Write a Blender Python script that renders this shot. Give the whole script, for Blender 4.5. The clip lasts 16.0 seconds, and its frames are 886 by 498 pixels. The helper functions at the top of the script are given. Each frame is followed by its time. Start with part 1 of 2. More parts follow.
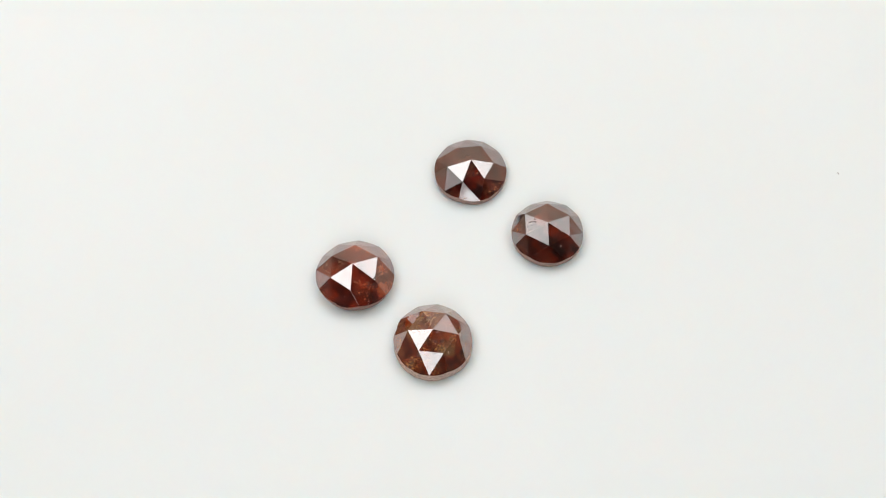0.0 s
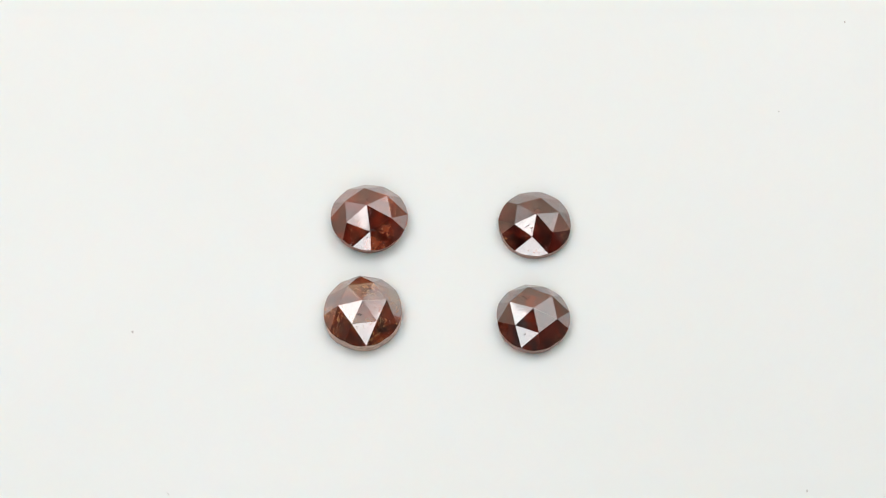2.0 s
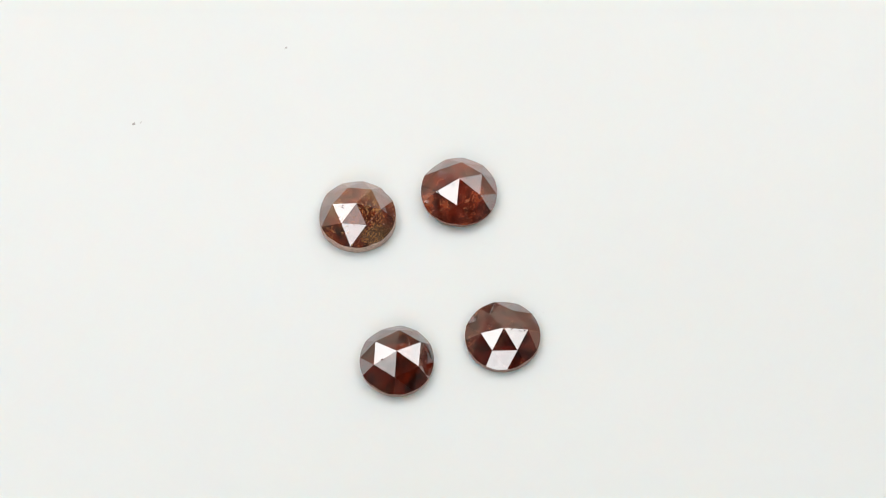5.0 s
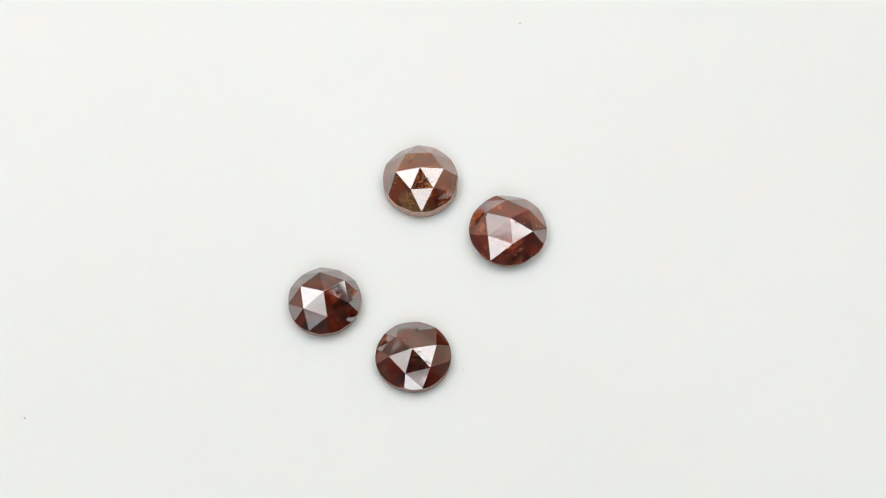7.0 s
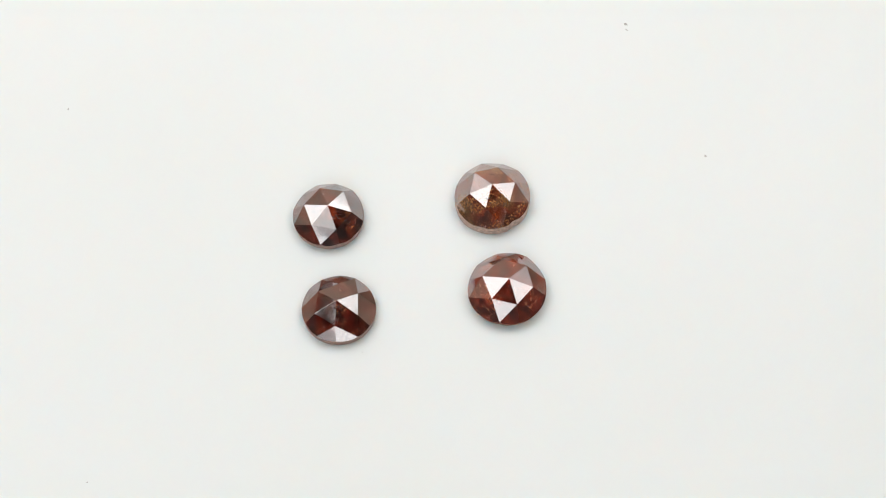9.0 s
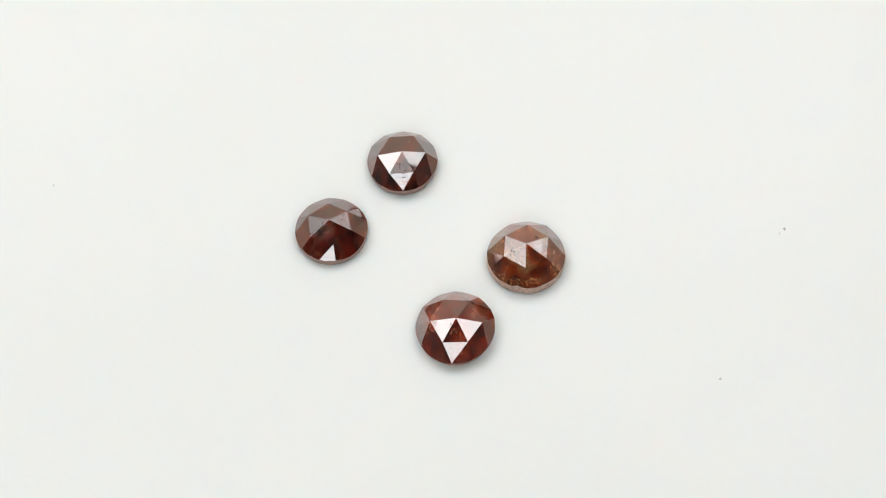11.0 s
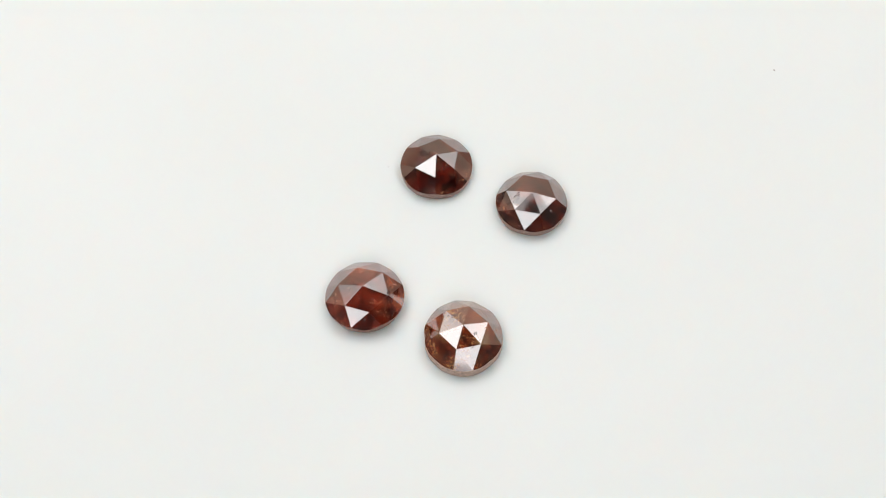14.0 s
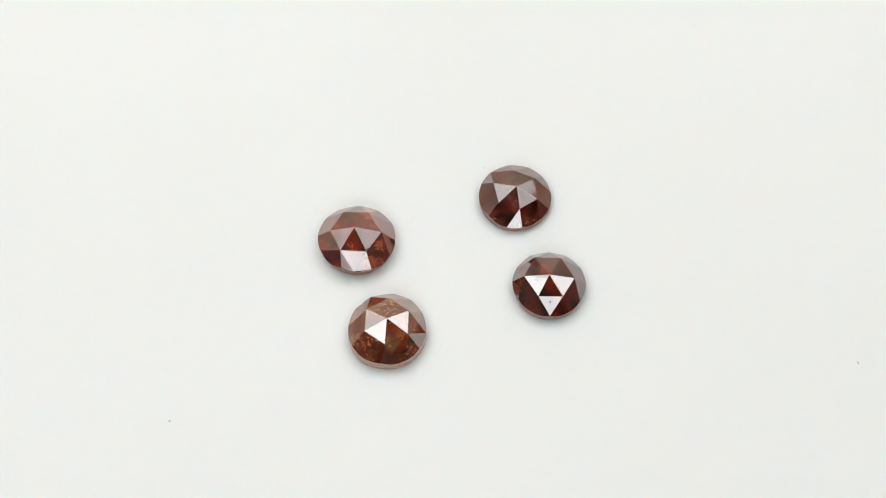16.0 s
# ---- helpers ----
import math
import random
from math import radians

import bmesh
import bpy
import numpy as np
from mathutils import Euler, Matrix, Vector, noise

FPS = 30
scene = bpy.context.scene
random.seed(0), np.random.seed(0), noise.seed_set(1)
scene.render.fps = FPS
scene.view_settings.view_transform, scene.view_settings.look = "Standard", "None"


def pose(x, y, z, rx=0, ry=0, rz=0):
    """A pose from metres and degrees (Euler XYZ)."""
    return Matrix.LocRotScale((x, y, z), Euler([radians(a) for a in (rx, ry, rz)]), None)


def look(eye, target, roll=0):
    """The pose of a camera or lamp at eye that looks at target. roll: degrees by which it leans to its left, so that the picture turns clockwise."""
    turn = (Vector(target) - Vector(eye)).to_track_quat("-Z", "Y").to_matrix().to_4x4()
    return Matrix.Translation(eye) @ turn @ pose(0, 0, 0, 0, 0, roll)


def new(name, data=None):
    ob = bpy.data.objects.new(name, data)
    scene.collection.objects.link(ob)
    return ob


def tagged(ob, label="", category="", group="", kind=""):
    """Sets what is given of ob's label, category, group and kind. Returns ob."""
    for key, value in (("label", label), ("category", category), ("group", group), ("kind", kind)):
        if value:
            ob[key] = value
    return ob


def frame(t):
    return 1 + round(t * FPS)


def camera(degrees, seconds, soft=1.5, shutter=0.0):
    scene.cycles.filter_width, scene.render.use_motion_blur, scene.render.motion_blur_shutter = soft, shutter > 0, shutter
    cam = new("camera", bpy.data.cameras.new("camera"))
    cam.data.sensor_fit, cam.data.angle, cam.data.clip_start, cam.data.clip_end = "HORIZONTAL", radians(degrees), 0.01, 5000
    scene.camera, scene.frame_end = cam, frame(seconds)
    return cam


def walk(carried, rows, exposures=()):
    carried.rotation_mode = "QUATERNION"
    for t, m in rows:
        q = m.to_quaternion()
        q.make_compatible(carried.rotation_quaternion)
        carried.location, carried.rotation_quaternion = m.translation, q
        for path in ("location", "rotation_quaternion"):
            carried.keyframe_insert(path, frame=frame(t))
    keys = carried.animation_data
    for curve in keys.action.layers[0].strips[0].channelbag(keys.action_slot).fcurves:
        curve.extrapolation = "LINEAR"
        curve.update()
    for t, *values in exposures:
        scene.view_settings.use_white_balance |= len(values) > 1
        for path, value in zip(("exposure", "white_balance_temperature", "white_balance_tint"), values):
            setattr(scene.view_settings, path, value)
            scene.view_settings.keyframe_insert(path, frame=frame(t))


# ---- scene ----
# The camera stands still on its stand and looks down on a slowly turning white plate.
MM = 0.001
RATE = 24.379                      # degrees per second, clockwise from above
END = 16.0
LAST = 15.96                       # the plate eases off at the very end
cam = camera(27.02, END, 1.0)
STAND = look((0.630 * MM, -60.401 * MM, 112.475 * MM), (0.630 * MM, 0.633 * MM, 0.764 * MM), -0.98)
walk(cam, [(0.0, STAND), (END, STAND)])

# ---- light: soft panel lamps round the plate, in an otherwise dim room ----
scene.view_settings.exposure = 0.01
world = bpy.data.worlds.new("dim_room")
world.use_nodes = True
world.node_tree.nodes["Background"].inputs["Color"].default_value = (1.0, 0.98, 0.95, 1)
world.node_tree.nodes["Background"].inputs["Strength"].default_value = 0.05
scene.world = world


UP = 0.35                          # height of the lamps over the plate


def panel_lamp(name, x0, y0, x1, y1, glow, colour, lift=0.0, turn=0.0, shape="RECTANGLE"):
    """A level panel lamp over the plate that shines down; its edges in parts of its height, glow its radiance."""
    data = bpy.data.lights.new(name, "AREA")
    high = UP + lift
    data.shape, data.size, data.size_y = shape, (x1 - x0) * high, (y1 - y0) * high
    face = data.size * data.size_y * (math.pi / 4 if shape == "ELLIPSE" else 1)
    data.energy, data.color = glow * math.pi * face, colour
    ob = new(name, data)
    ob.matrix_world = pose((x0 + x1) / 2 * high, (y0 + y1) / 2 * high, high, 0, 0, turn)
    return ob


# bright trays; wider, dimmer halos added just above three of them imitate soft edges
panel_lamp("panel_lamp_west", -0.787, -0.117, -0.313, 0.605, 2.2, (0.99, 0.985, 0.975), 0.0, 29)
panel_lamp("added_halo_west", -0.90, -0.12, -0.145, 0.95, 1.0, (0.99, 0.98, 0.965), 0.006)
panel_lamp("added_outer_halo_west", -1.16, -0.145, -0.04, 1.03, 1.0, (0.99, 0.98, 0.965), 0.012)
panel_lamp("panel_lamp_east", 0.485, -0.10, 0.805, 0.90, 2.1, (0.99, 0.98, 0.975), 0.0, 18)
panel_lamp("added_halo_east", 0.45, -0.16, 1.15, 1.05, 1.5, (0.99, 0.98, 0.965), 0.006)
panel_lamp("panel_lamp_south", -0.98, -2.02, 0.66, -0.82, 2.2, (0.975, 0.985, 0.995), shape="ELLIPSE")
panel_lamp("added_halo_south", -1.15, -2.15, 0.72, -0.74, 1.0, (0.975, 0.985, 0.995), 0.006, shape="ELLIPSE")
panel_lamp("panel_lamp_north", -0.25, 0.36, 0.40, 0.98, 3.2, (0.99, 0.985, 0.975), 0.003)


# ---- materials ----
def nodes_of(name):
    m = bpy.data.materials.new(name)
    m.use_nodes = True
    return m, m.node_tree.nodes, m.node_tree.links, m.node_tree.nodes["Principled BSDF"]


def add(nodes, kind, **values):
    n = nodes.new(kind)
    for key, value in values.items():
        n.inputs[key].default_value = value
    return n


def ramp(nodes, links, source, stops):
    r = nodes.new("ShaderNodeValToRGB")
    while len(r.color_ramp.elements) < len(stops):
        r.color_ramp.elements.new(0.5)
    for el, (p, c) in zip(r.color_ramp.elements, stops):
        el.position, el.color = p, (*c, 1) if len(c) == 3 else c
    links.new(source, r.inputs[0])
    return r.outputs[0]


def grey(v):
    return (v, v, v)


def mixed(nodes, links, fac, a, b, blend="MIX"):
    m = nodes.new("ShaderNodeMix")
    m.data_type, m.blend_type = "RGBA", blend
    for sock, v in ((0, fac), (6, a), (7, b)):
        if isinstance(v, bpy.types.NodeSocket):
            links.new(v, m.inputs[sock])
        elif sock == 0:
            m.inputs[0].default_value = v
        else:
            m.inputs[sock].default_value = (*v, 1)
    return m.outputs[2]


def plate_white():
    m, nodes, links, p = nodes_of("matt_white_plate")
    co = nodes.new("ShaderNodeTexCoord").outputs["Object"]
    big = add(nodes, "ShaderNodeTexNoise", Scale=22.0, Detail=3.0)
    fine = add(nodes, "ShaderNodeTexNoise", Scale=2600.0, Detail=4.0)
    for n in (big, fine):
        links.new(co, n.inputs["Vector"])
    tone = ramp(nodes, links, big.outputs[0], [(0.3, (0.766, 0.797, 0.786)), (0.7, (0.790, 0.821, 0.816))])
    links.new(tone, p.inputs["Base Color"])
    bump = add(nodes, "ShaderNodeBump", Strength=0.06, Distance=0.00004)
    links.new(fine.outputs[0], bump.inputs["Height"])
    links.new(bump.outputs[0], p.inputs["Normal"])
    p.inputs["Roughness"].default_value = 0.6
    p.inputs["Specular IOR Level"].default_value = 0.25
    # milky plastic: light spreads a little below its surface
    p.inputs["Subsurface Weight"].default_value = 1.0
    p.inputs["Subsurface Radius"].default_value = (1.0, 0.85, 0.76)
    p.inputs["Subsurface Scale"].default_value = 0.0020
    return m


def plain(name, colour, rough=0.8):
    m, nodes, links, p = nodes_of(name)
    co = nodes.new("ShaderNodeTexCoord").outputs["Object"]
    n = add(nodes, "ShaderNodeTexNoise", Scale=30.0, Detail=5.0)
    links.new(co, n.inputs["Vector"])
    tone = ramp(nodes, links, n.outputs[0], [(0.3, tuple(c * 0.9 for c in colour)), (0.7, tuple(min(1, c * 1.08) for c in colour))])
    links.new(tone, p.inputs["Base Color"])
    p.inputs["Roughness"].default_value = rough
    return m


def diamond(name, deep, body, patch, fleck, seed, patchy=0.5, flecked=0.5, clear=0.5):
    """Polished, cloudy diamond: red body with its inner glow put into the colour, cloudy patches, veils of golden
    flecks, dark grains, small pits and scratches that break the gloss. flecked: how much of the stone the veils take."""
    m, nodes, links, p = nodes_of(name)
    co = nodes.new("ShaderNodeTexCoord").outputs["Object"]
    shift = nodes.new("ShaderNodeMapping")
    shift.inputs["Location"].default_value = (seed * 7.1, seed * 3.3, seed * 1.7)
    shift.inputs["Scale"].default_value = (1000, 1000, 1000)
    links.new(co, shift.inputs["Vector"])
    mm = shift.outputs[0]
    cloud = add(nodes, "ShaderNodeTexNoise", Scale=0.55, Detail=5.0, Roughness=0.62, Distortion=0.15)
    veil = add(nodes, "ShaderNodeTexNoise", Scale=0.75, Detail=3.0, Roughness=0.55)
    grain = add(nodes, "ShaderNodeTexNoise", Scale=1.1, Detail=6.0, Roughness=0.62, Distortion=0.3)
    warp = add(nodes, "ShaderNodeTexNoise", Scale=5.0, Detail=3.0)
    pits = add(nodes, "ShaderNodeTexNoise", Scale=1.9, Detail=7.0, Roughness=0.78)
    specks = add(nodes, "ShaderNodeTexNoise", Scale=6.5, Detail=4.0, Roughness=0.7)
    for n in (cloud, veil, grain, warp, pits, specks):
        links.new(mm, n.inputs["Vector"])
    bent = mixed(nodes, links, 0.26, mm, warp.outputs[1], "ADD")
    flakes = add(nodes, "ShaderNodeTexVoronoi", Scale=5.5, Randomness=1.0)
    motes = add(nodes, "ShaderNodeTexVoronoi", Scale=3.6, Randomness=1.0)
    for n in (flakes, motes):
        links.new(bent, n.inputs["Vector"])
    # brighter body red, spread by noise, stands in for light glowing inside
    base = mixed(nodes, links, ramp(nodes, links, grain.outputs[0], [(0.40, grey(0)), (0.62, grey(1))]), deep, body)
    base = mixed(nodes, links, ramp(nodes, links, cloud.outputs[0], [(patchy, grey(0)), (patchy + 0.12, grey(0.8))]), base, patch)
    # golden flakes gather in veils, each of its own brightness; darker motes lie between them
    veils = ramp(nodes, links, veil.outputs[0], [(0.62 - 0.24 * flecked, grey(0.04)), (0.74 - 0.24 * flecked, grey(1))])
    here = mixed(nodes, links, 1.0, ramp(nodes, links, flakes.outputs[0], [(0.17, grey(1)), (0.37, grey(0))]),
                 ramp(nodes, links, flakes.outputs[1], [(0.58, grey(0)), (0.95, grey(0.9))]), "MULTIPLY")
    here = mixed(nodes, links, 1.0, here, veils, "MULTIPLY")
    sparks = mixed(nodes, links, 1.0, ramp(nodes, links, specks.outputs[0], [(0.53, grey(0)), (0.64, grey(0.8))]), veils, "MULTIPLY")
    dark = mixed(nodes, links, 1.0, ramp(nodes, links, motes.outputs[0], [(0.20, grey(0.9)), (0.40, grey(0))]),
                 ramp(nodes, links, motes.outputs[1], [(0.55, grey(0)), (0.75, grey(1))]), "MULTIPLY")
    dark = mixed(nodes, links, 1.0, dark, veils, "MULTIPLY")
    base = mixed(nodes, links, dark, base, tuple(0.35 * c for c in deep))
    base = mixed(nodes, links, sparks, base, tuple(0.75 * a + 0.25 * b for a, b in zip(fleck, body)))
    base = mixed(nodes, links, here, base, fleck)
    links.new(base, p.inputs["Base Color"])
    p.inputs["IOR"].default_value = 2.7
    p.inputs["Coat Weight"].default_value = 0.5
    p.inputs["Coat Roughness"].default_value = 0.06
    see = ramp(nodes, links, cloud.outputs[0], [(patchy - 0.08, grey(clear)), (patchy + 0.1, grey(clear * 0.35))])
    links.new(mixed(nodes, links, here, see, (0.0, 0.0, 0.0)), p.inputs["Transmission Weight"])
    worn = ramp(nodes, links, pits.outputs[0], [(0.50, grey(0.05)), (0.64, grey(0.11)), (0.69, grey(0.55))])
    links.new(worn, p.inputs["Roughness"])
    holes = ramp(nodes, links, pits.outputs[0], [(0.645, grey(1)), (0.70, grey(0))])
    bump = add(nodes, "ShaderNodeBump", Strength=0.7, Distance=0.00004)
    links.new(holes, bump.inputs["Height"])
    # hand-polished facets are never quite flat
    swell = add(nodes, "ShaderNodeTexNoise", Scale=0.42, Detail=0.6)
    links.new(mm, swell.inputs["Vector"])
    wavy = add(nodes, "ShaderNodeBump", Strength=0.35, Distance=0.0001)
    links.new(swell.outputs[0], wavy.inputs["Height"])
    links.new(wavy.outputs[0], bump.inputs["Normal"])
    links.new(bump.outputs[0], p.inputs["Normal"])
    return m


def bruted(name, colour):
    """The unpolished, frosted edge of a stone."""
    m, nodes, links, p = nodes_of(name)
    co = nodes.new("ShaderNodeTexCoord").outputs["Object"]
    n = add(nodes, "ShaderNodeTexNoise", Scale=4200.0, Detail=6.0, Roughness=0.7)
    links.new(co, n.inputs["Vector"])
    links.new(ramp(nodes, links, n.outputs[0], [(0.35, tuple(c * 0.45 for c in colour)), (0.65, tuple(c * 1.3 for c in colour))]), p.inputs["Base Color"])
    bump = add(nodes, "ShaderNodeBump", Strength=0.7, Distance=0.00005)
    links.new(n.outputs[0], bump.inputs["Height"])
    links.new(bump.outputs[0], p.inputs["Normal"])
    p.inputs["Roughness"].default_value = 0.4
    p.inputs["IOR"].default_value = 1.6
    return m


WHITE = plate_white()
TABLE = plain("white_table_laminate", (0.72, 0.72, 0.71), 0.5)
# unseen walls and ceiling: tones set by how bright each side reflects in facets
WALL = plain("unseen_dark_wall", (0.08, 0.075, 0.07))
WALL_LIGHT = plain("unseen_light_wall", (0.56, 0.43, 0.35))
CEILING = plain("unseen_dark_ceiling", (0.05, 0.047, 0.045))
PIT = plain("dark_pit", (0.035, 0.022, 0.020), 0.7)
DUST = plain("grey_dust", (0.42, 0.40, 0.38))


# ---- building helpers ----
def mesh_of(name, bm, material):
    me = bpy.data.meshes.new(name)
    bm.to_mesh(me)
    bm.free()
    me.materials.append(material)
    return me


def part(name, bm, material, parent, label=""):
    ob = new(name, mesh_of(name, bm, material))
    ob.parent = parent
    return tagged(ob, label)


def slab(name, x0, y0, z0, x1, y1, z1, material, bevel=0.0):
    bm = bmesh.new()
    bmesh.ops.create_cube(bm, size=1.0)
    for v in bm.verts:
        v.co = Vector(((x0 + x1) / 2 + v.co.x * (x1 - x0), (y0 + y1) / 2 + v.co.y * (y1 - y0), (z0 + z1) / 2 + v.co.z * (z1 - z0)))
    if bevel:
        bmesh.ops.bevel(bm, geom=bm.edges[:], offset=bevel, segments=2, affect="EDGES")
    return new(name, mesh_of(name, bm, material))


# ---- the setting: a table top among unseen walls, added for the facets to reflect ----
SIDE, BACK, FRONT, HIGH = 0.48, 0.39, 0.85, 0.60
TURN = 0.03                        # where dark side walls give way to light ones, set by facet reflections
tagged(slab("floor", -SIDE, -FRONT, -0.045, SIDE, BACK, -0.008, TABLE), "white table top under the turning plate", kind="structure")
tagged(slab("wall_north", -SIDE, BACK, -0.045, SIDE, BACK + 0.03, HIGH, WALL_LIGHT), "unseen light wall behind the table, added for the facets to reflect", kind="structure")
tagged(slab("wall_south", -SIDE, -FRONT - 0.03, -0.045, SIDE, -FRONT, HIGH, WALL), "unseen dark wall behind the camera, added for the facets to reflect", kind="structure")
tagged(slab("wall_east", SIDE, -FRONT - 0.03, -0.045, SIDE + 0.03, TURN, HIGH, WALL), "unseen dark grey side wall, added for the facets to reflect", kind="structure")
tagged(slab("wall_west", -SIDE - 0.03, -FRONT - 0.03, -0.045, -SIDE, TURN, HIGH, WALL), "unseen dark grey side wall, added for the facets to reflect", kind="structure")
tagged(slab("wall_northeast", SIDE, TURN, -0.045, SIDE + 0.03, BACK + 0.03, HIGH, WALL_LIGHT), "unseen light side wall beside the table, added for the facets to reflect", kind="structure")
tagged(slab("wall_northwest", -SIDE - 0.03, TURN, -0.045, -SIDE, BACK + 0.03, HIGH, WALL_LIGHT), "unseen light side wall beside the table, added for the facets to reflect", kind="structure")
tagged(slab("ceiling", -SIDE - 0.03, -FRONT - 0.03, HIGH, SIDE + 0.03, BACK + 0.03, HIGH + 0.03, CEILING), "unseen dark ceiling over the table, added to keep upward reflections dark", kind="structure")


def turntable():
    """A round white plate with an eased rim, on a low foot."""
    thing = new("turntable")
    bm = bmesh.new()
    profile = [(0.0, 0.0), (0.117, 0.0), (0.1192, -0.0004), (0.12, -0.0012), (0.12, -0.0040), (0.119, -0.005), (0.0, -0.005)]
    turns = 128
    rings = [[bm.verts.new((r * math.cos(2 * math.pi * i / turns), r * math.sin(2 * math.pi * i / turns), z)) for i in range(turns)]
             for r, z in profile[1:-1]]
    bm.faces.new(rings[0])
    for a, b in zip(rings, rings[1:]):
        for i in range(turns):
            bm.faces.new((a[i - 1], b[i - 1], b[i], a[i]))
    bm.faces.new(rings[-1][::-1])
    part("plate", bm, WHITE, thing)
    bm = bmesh.new()
    bmesh.ops.create_cone(bm, cap_ends=True, segments=64, radius1=0.07, radius2=0.066, depth=0.003, matrix=pose(0, 0, -0.0065))
    part("foot", bm, WHITE, thing)
    return tagged(thing, "round matt white turntable plate, slowly turning", "turntable")


def inclusions(thing, facets, marks):
    """Clusters of thin dark slivers that lie in the polished facets."""
    rng = random.Random(11)
    for x, y, spread, count in marks:
        bm = bmesh.new()
        lie = rng.uniform(0, math.pi)
        for _ in range(count):
            px, py = x + rng.gauss(0, spread), y + rng.gauss(0, spread)
            host = None
            for f in facets:
                sides = [(b.x - a.x) * (py - a.y) - (b.y - a.y) * (px - a.x) for a, b in zip(f, f[1:] + f[:1])]
                if min(sides) > 0 or max(sides) < 0:
                    host = f
                    break
            if not host:
                continue
            n = (host[1] - host[0]).cross(host[2] - host[0]).normalized()
            n = n if n.z > 0 else -n
            z = host[0].z - (n.x * (px - host[0].x) + n.y * (py - host[0].y)) / n.z
            along = Vector((math.cos(lie), math.sin(lie), 0)) if rng.random() < 0.6 else Vector((rng.uniform(-1, 1), rng.uniform(-1, 1), 0.01))
            along = (along - n * along.dot(n)).normalized()
            across = n.cross(along)
            long, wide = rng.uniform(0.04, 0.15), rng.uniform(0.012, 0.045)
            at = Vector((px, py, z)) + n * 0.0015
            ring = [(-1, 0), (-0.4, rng.uniform(0.5, 1)), (0.3, rng.uniform(0.4, 1)), (1, 0.1), (0.5, -rng.uniform(0.4, 1)), (-0.3, -rng.uniform(0.4, 1))]
            bm.faces.new([bm.verts.new((at + along * long * u + across * wide * v) * MM) for u, v in ring])
        part("inclusion", bm, PIT, thing, "dark pits and hairline cracks")


def rose_cut(at, apex, corners, girdle, under, crown_stuff, edge_stuff, label, chips=(), marks=()):
    """A round rose-cut stone (millimetres): a low point in a hexagon of star facets, six kite tips below them and twice six
    facets down to the girdle, a frosted upright edge and a flat base. corners: radius, angle and height of the hexagon's corners;
    girdle: the same for its twelve joints, the first between the first two corners;
    under: the base's width in parts of the girdle's; chips: angle, half width and depth of nicks in the edge;
    marks: place, spread and number of dark pits and hairline cracks in the crown."""
    thing = new("gemstone")

    def polar(r, a, z):
        return Vector((r * math.cos(radians(a)), r * math.sin(radians(a)), z))

    top = Vector(apex)
    hexa = [polar(*c) for c in corners]
    joint = [polar(*g) for g in girdle]
    tip = [joint[2 * i] for i in range(6)]
    mid = [joint[2 * i - 1] for i in range(6)]
    facets = []
    rim = []
    for i in range(6):
        facets.append([top, hexa[i], hexa[(i + 1) % 6]])
        facets.append([hexa[i], tip[i], hexa[(i + 1) % 6]])
    for j in range(12):
        # from joint j to the next one: the facet's foot is an arc, which dips where the flat facet meets the round edge
        corner = hexa[((j + 1) // 2) % 6] if j % 2 else hexa[(j // 2 + 1) % 6]
        (r0, a0, _), (r1, a1, _) = girdle[j], girdle[(j + 1) % 12]
        a1 = a0 + (a1 - a0) % 360
        p0, p1 = joint[j], joint[(j + 1) % 12]
        normal = (p0 - corner).cross(p1 - corner)
        arc = [p0]
        for k in (0.2, 0.4, 0.6, 0.8):
            r, a = r0 + (r1 - r0) * k, a0 + (a1 - a0) * k
            for where, half, deep in chips:
                off = abs((a - where + 180) % 360 - 180) / half
                r -= deep * max(0.0, 1 - off)
            q = polar(r, a, 0)
            q.z = corner.z - (normal.x * (q.x - corner.x) + normal.y * (q.y - corner.y)) / normal.z
            arc.append(q)
        facets.append([corner, *arc, p1])
        rim += arc
    bm = bmesh.new()
    for f in facets:
        bm.faces.new([bm.verts.new(v * MM) for v in f])
    bmesh.ops.remove_doubles(bm, verts=bm.verts[:], dist=0.0005 * MM)
    bmesh.ops.recalc_face_normals(bm, faces=bm.faces[:])
    if sum(f.normal.z for f in bm.faces) < 0:
        bmesh.ops.reverse_faces(bm, faces=bm.faces[:])
    # the ridges between facets are minutely worn
    ridges = [e for e in bm.edges if len(e.link_faces) == 2]
    bmesh.ops.bevel(bm, geom=ridges, offset=0.006 * MM, segments=1, affect="EDGES")
    part("crown", bm, crown_stuff, thing, "polished triangular facets")
    inclusions(thing, facets, marks)
    # the frosted edge, a little narrower towards the base
    bm = bmesh.new()
    rings = []
    for lower, shrink in ((0.0, 1.0), (0.10, 1.003), (0.5, (1 + under) / 2), (0.9, under), (1.0, under - 0.02)):
        ring = []
        for v in rim:
            wob = 1 + 0.006 * noise.noise(Vector((v.x * 2.3, v.y * 2.3, lower * 4 + at[0])))
            k = shrink * (wob if lower else 1.0)
            ring.append(bm.verts.new(Vector((v.x * k, v.y * k, v.z * (1 - lower))) * MM))
        rings.append(ring)
    n = len(rim)
    for a, b in zip(rings, rings[1:]):
        for i in range(n):
            bm.faces.new((a[i - 1], b[i - 1], b[i], a[i])).smooth = True
    bmesh.ops.recalc_face_normals(bm, faces=bm.faces[:])
    base_ring = [v.co.copy() for v in rings[-1]]
    part("girdle", bm, edge_stuff, thing, "frosted unpolished edge")
    bm = bmesh.new()
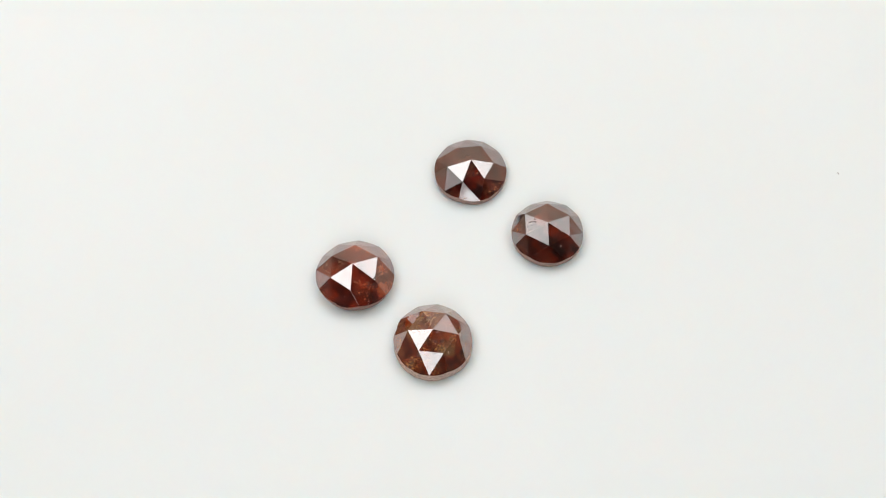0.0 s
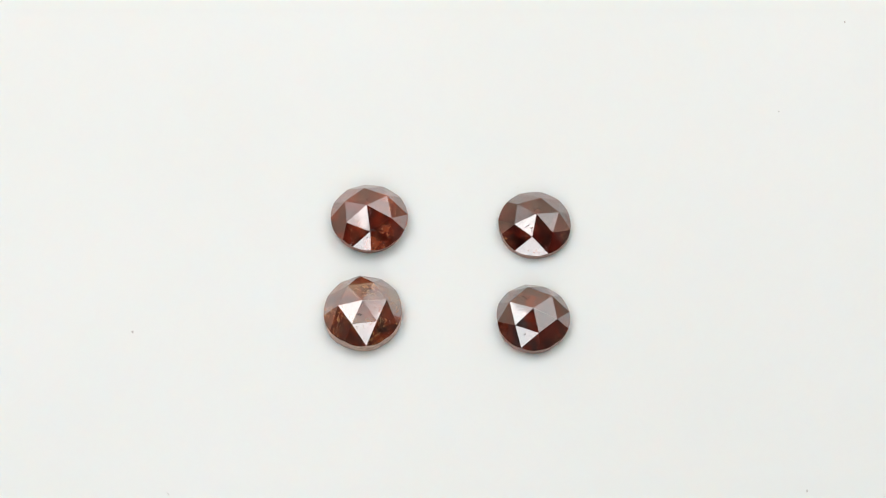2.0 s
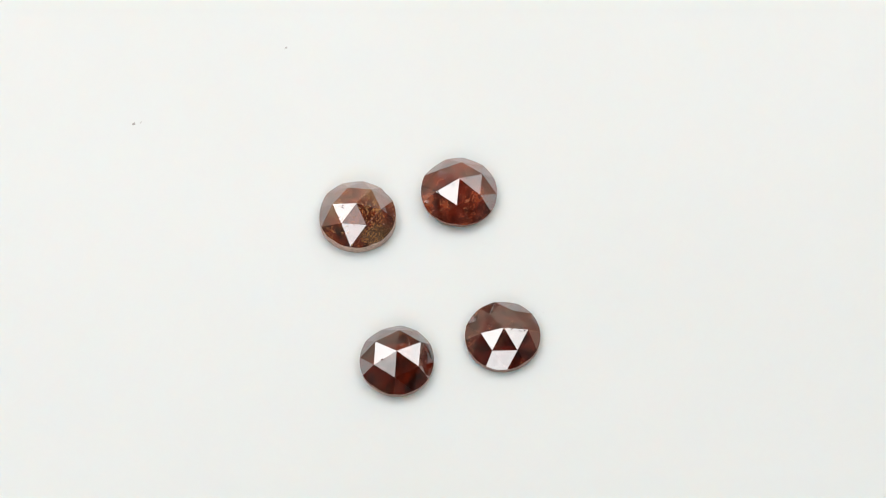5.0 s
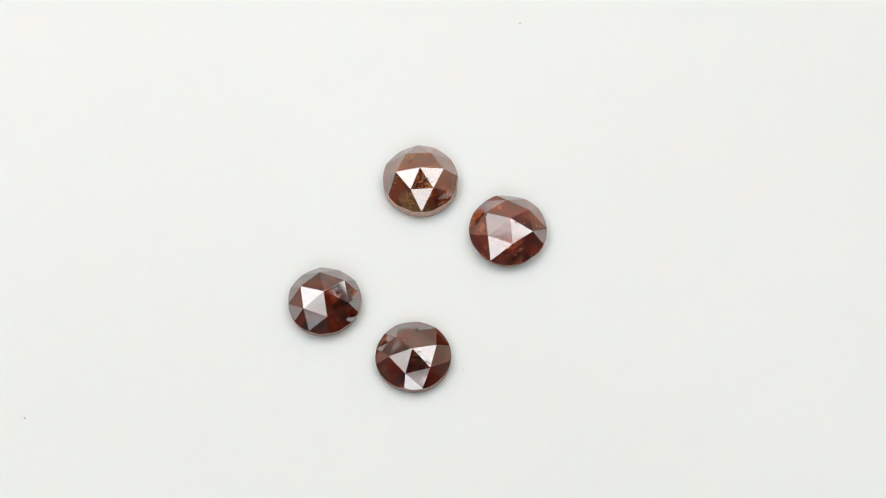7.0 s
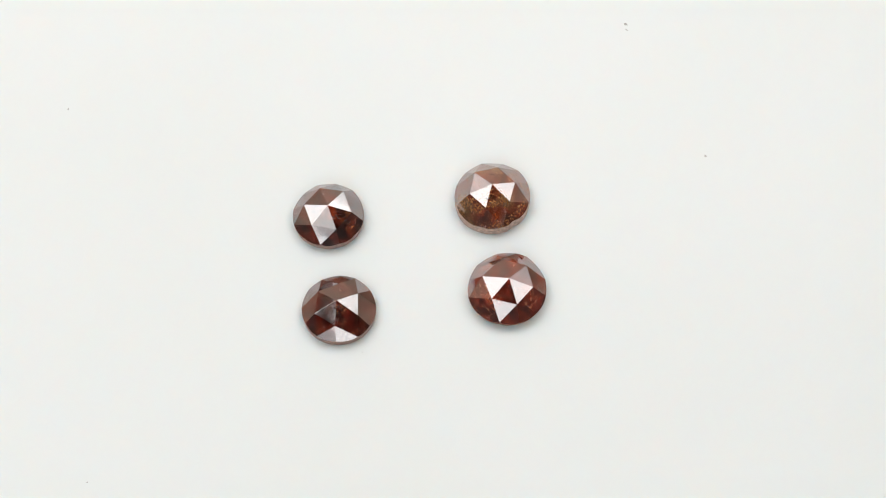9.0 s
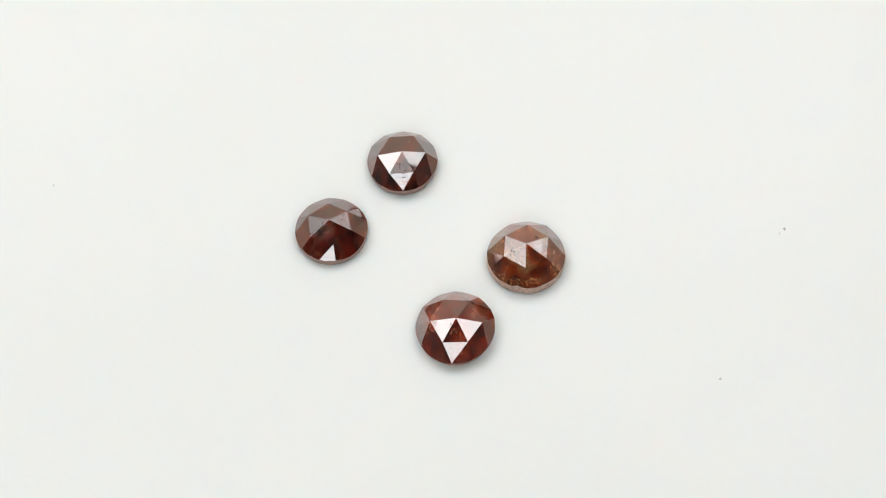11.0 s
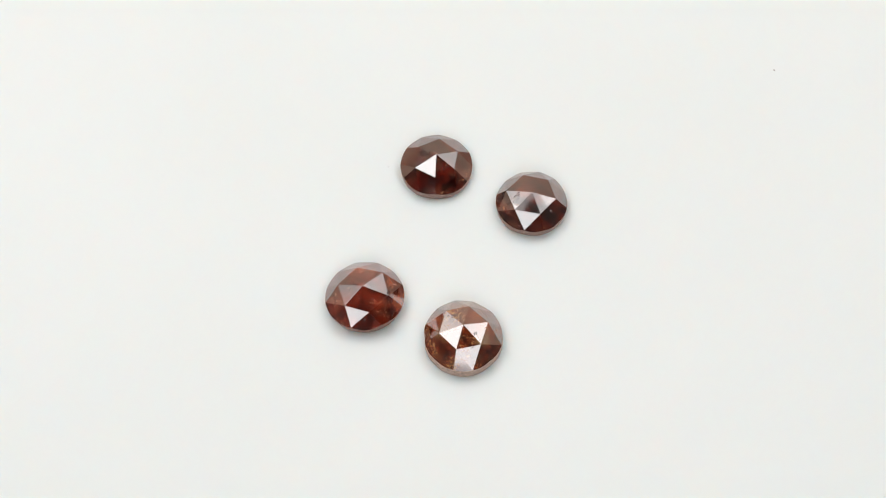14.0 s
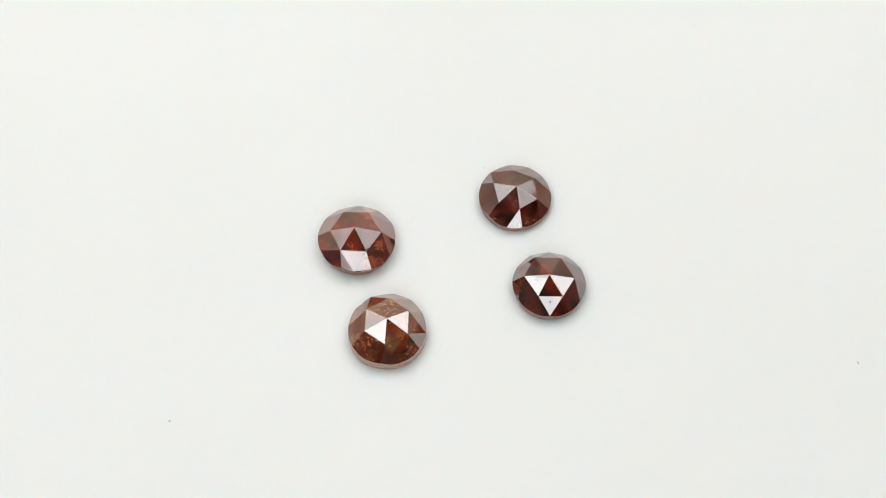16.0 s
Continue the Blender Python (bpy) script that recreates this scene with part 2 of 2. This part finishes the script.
    bm.faces.new([bm.verts.new(v + Vector((0, 0, 0.01 * MM))) for v in base_ring[::-1]])
    part("base", bm, crown_stuff, thing, "flat polished underside")
    tagged(thing, label, "gemstone", "rose-cut stones on the plate")
    thing.matrix_basis = pose(at[0] * MM, at[1] * MM, 0)
    return thing


def dust(spots):
    """Tiny specks and fibres on the plate."""
    bm = bmesh.new()
    rng = random.Random(5)
    for x, y, size in spots:
        at = Vector((x * MM, y * MM, 0.00002))
        turn = rng.uniform(0, math.pi)
        for k in range(rng.choice((2, 3, 4))):
            m = Matrix.Translation(at + Vector((rng.uniform(-1, 1), rng.uniform(-1, 1), 0)) * size * 0.45 * MM) @ pose(0, 0, 0, 0, 0, math.degrees(turn) + rng.uniform(-40, 40)) @ Matrix.Diagonal((size * rng.uniform(0.3, 0.7) * MM, size * rng.uniform(0.12, 0.25) * MM, size * 0.12 * MM, 1))
            bmesh.ops.create_icosphere(bm, subdivisions=1, radius=1.0, matrix=m)
    ob = new("dust", mesh_of("dust", bm, DUST))
    return tagged(ob, "tiny grey dust specks on the white plate", "dust", kind="stuff")


# ---- the things ----
plate = turntable()
UNDER_A, UNDER_B, UNDER_C, UNDER_D = 0.99, 0.97, 0.93, 1.005
EDGE_DARK = bruted("frosted_edge_dark", (0.32, 0.19, 0.15))
EDGE_RED = bruted("frosted_edge_red", (0.26, 0.115, 0.080))
EDGE_LIGHT = bruted("frosted_edge_light", (0.52, 0.35, 0.27))

stone_a = rose_cut(
    (2.729, 7.005), (-0.019, 0.107, 1.908),
    [(1.60, 5.8, 1.33), (1.74, 65.9, 1.33), (1.75, 124.3, 1.33), (1.70, 183.9, 1.35), (1.52, 244.9, 1.39), (1.44, 307.7, 1.36)],
    [(2.49, 38, 0.57), (2.49, 68, 0.68), (2.56, 96, 0.63), (2.59, 127, 0.67), (2.62, 160, 0.66), (2.60, 185, 0.68), (2.56, 221, 0.65), (2.48, 248, 0.74), (2.51, 283, 0.57), (2.48, 308, 0.56), (2.46, 338, 0.57), (2.49, 5, 0.58)],
    UNDER_A,
    diamond("wine_red_diamond", (0.020, 0.0014, 0.001), (0.16, 0.011, 0.005), (0.18, 0.038, 0.018), (0.60, 0.30, 0.15), 1, 0.56, 0.60, 0.40), EDGE_DARK,
    "very dark wine-red rose-cut diamond with pale pits",
    marks=[(0.35, -0.85, 0.12, 7), (-0.45, 0.45, 0.16, 9), (-0.80, 1.25, 0.13, 8)])
stone_b = rose_cut(
    (7.914, 1.893), (-0.032, -0.002, 2.037),
    [(1.70, 27.9, 1.56), (1.73, 89.8, 1.60), (1.83, 149.2, 1.62), (1.73, 205.5, 1.70), (1.67, 269.5, 1.72), (1.69, 329.0, 1.65)],
    [(2.51, 57, 0.69), (2.49, 88, 0.68), (2.46, 117, 0.70), (2.50, 148, 0.75), (2.50, 179, 0.78), (2.51, 205, 0.81), (2.43, 237, 0.81), (2.51, 268, 0.80), (2.49, 298, 0.76), (2.52, 328, 0.73), (2.45, 356, 0.72), (2.51, 28, 0.67)],
    UNDER_B,
    diamond("dark_red_diamond", (0.020, 0.0018, 0.001), (0.19, 0.016, 0.004), (0.32, 0.050, 0.009), (0.58, 0.25, 0.10), 2, 0.54, 0.35, 0.40), EDGE_DARK,
    "dark red rose-cut diamond with a clean glossy crown",
    marks=[(-1.72, -0.10, 0.16, 10), (-1.0, 0.28, 0.14, 8)])
stone_c = rose_cut(
    (-5.396, -1.199), (-0.133, -0.043, 2.344),
    [(1.72, 25.5, 1.80), (1.70, 89.9, 1.79), (1.84, 149.3, 1.69), (1.82, 204.8, 1.74), (1.82, 261.3, 1.77), (1.74, 322.2, 1.80)],
    [(2.68, 53, 0.69), (2.69, 86, 0.65), (2.65, 117, 0.71), (2.71, 146, 0.64), (2.74, 172, 0.75), (2.73, 205, 0.87), (2.69, 231, 0.95), (2.67, 276, 1.10), (2.67, 294, 0.96), (2.69, 321, 0.87), (2.66, 357, 0.82), (2.63, 25, 0.77)],
    UNDER_C,
    diamond("brick_red_diamond", (0.058, 0.005, 0.0025), (0.29, 0.026, 0.008), (0.40, 0.105, 0.045), (0.66, 0.32, 0.17), 3, 0.54, 0.55, 0.30), EDGE_RED,
    "bright brick-red rose-cut diamond with fine cracks",
    marks=[(1.19, -1.35, 0.14, 8), (1.35, -1.0, 0.12, 6), (-0.54, 0.53, 0.10, 4)])
stone_d = rose_cut(
    (-0.146, -6.345), (0.012, 0.029, 2.401),
    [(1.67, 56.9, 1.98), (1.74, 112.5, 1.99), (1.67, 173.9, 1.97), (1.63, 233.4, 1.93), (1.68, 294.6, 1.95), (1.70, 354.6, 1.99)],
    [(2.70, 82, 0.83), (2.69, 111, 0.86), (2.67, 144, 0.88), (2.65, 173, 0.90), (2.63, 204, 0.94), (2.67, 236, 0.93), (2.70, 264, 0.93), (2.62, 291, 0.92), (2.68, 324, 0.88), (2.62, 354, 0.85), (2.62, 22, 0.83), (2.63, 56, 0.84)],
    UNDER_D,
    diamond("rusty_brown_diamond", (0.042, 0.0045, 0.002), (0.31, 0.040, 0.007), (0.20, 0.115, 0.048), (0.60, 0.38, 0.16), 4, 0.51, 0.75, 0.28), EDGE_LIGHT,
    "rusty brown rose-cut diamond mottled with olive patches", chips=[(162, 9, 0.12), (171, 5, 0.05)],
    marks=[(0.62, -0.74, 0.05, 4), (-0.49, 1.0, 0.10, 6)])
specks = dust([(28.75, 6.6, 0.16), (-9.75, -18.7, 0.22), (1.35, -24.5, 0.22), (1.05, -24.1, 0.14), (7.6, 26.7, 0.12), (5.5, 36.1, 0.14),
               (-0.5, 8.4, 0.06)])


def motions():
    """Plate, dust and stones turn as one about the plate's axis."""
    for thing in (plate, specks, stone_a, stone_b, stone_c, stone_d):
        rest = thing.matrix_basis.copy()
        walk(thing, [(k * 0.2, pose(0, 0, 0, 0, 0, -RATE * min(k * 0.2, LAST)) @ rest) for k in range(81)])


motions()
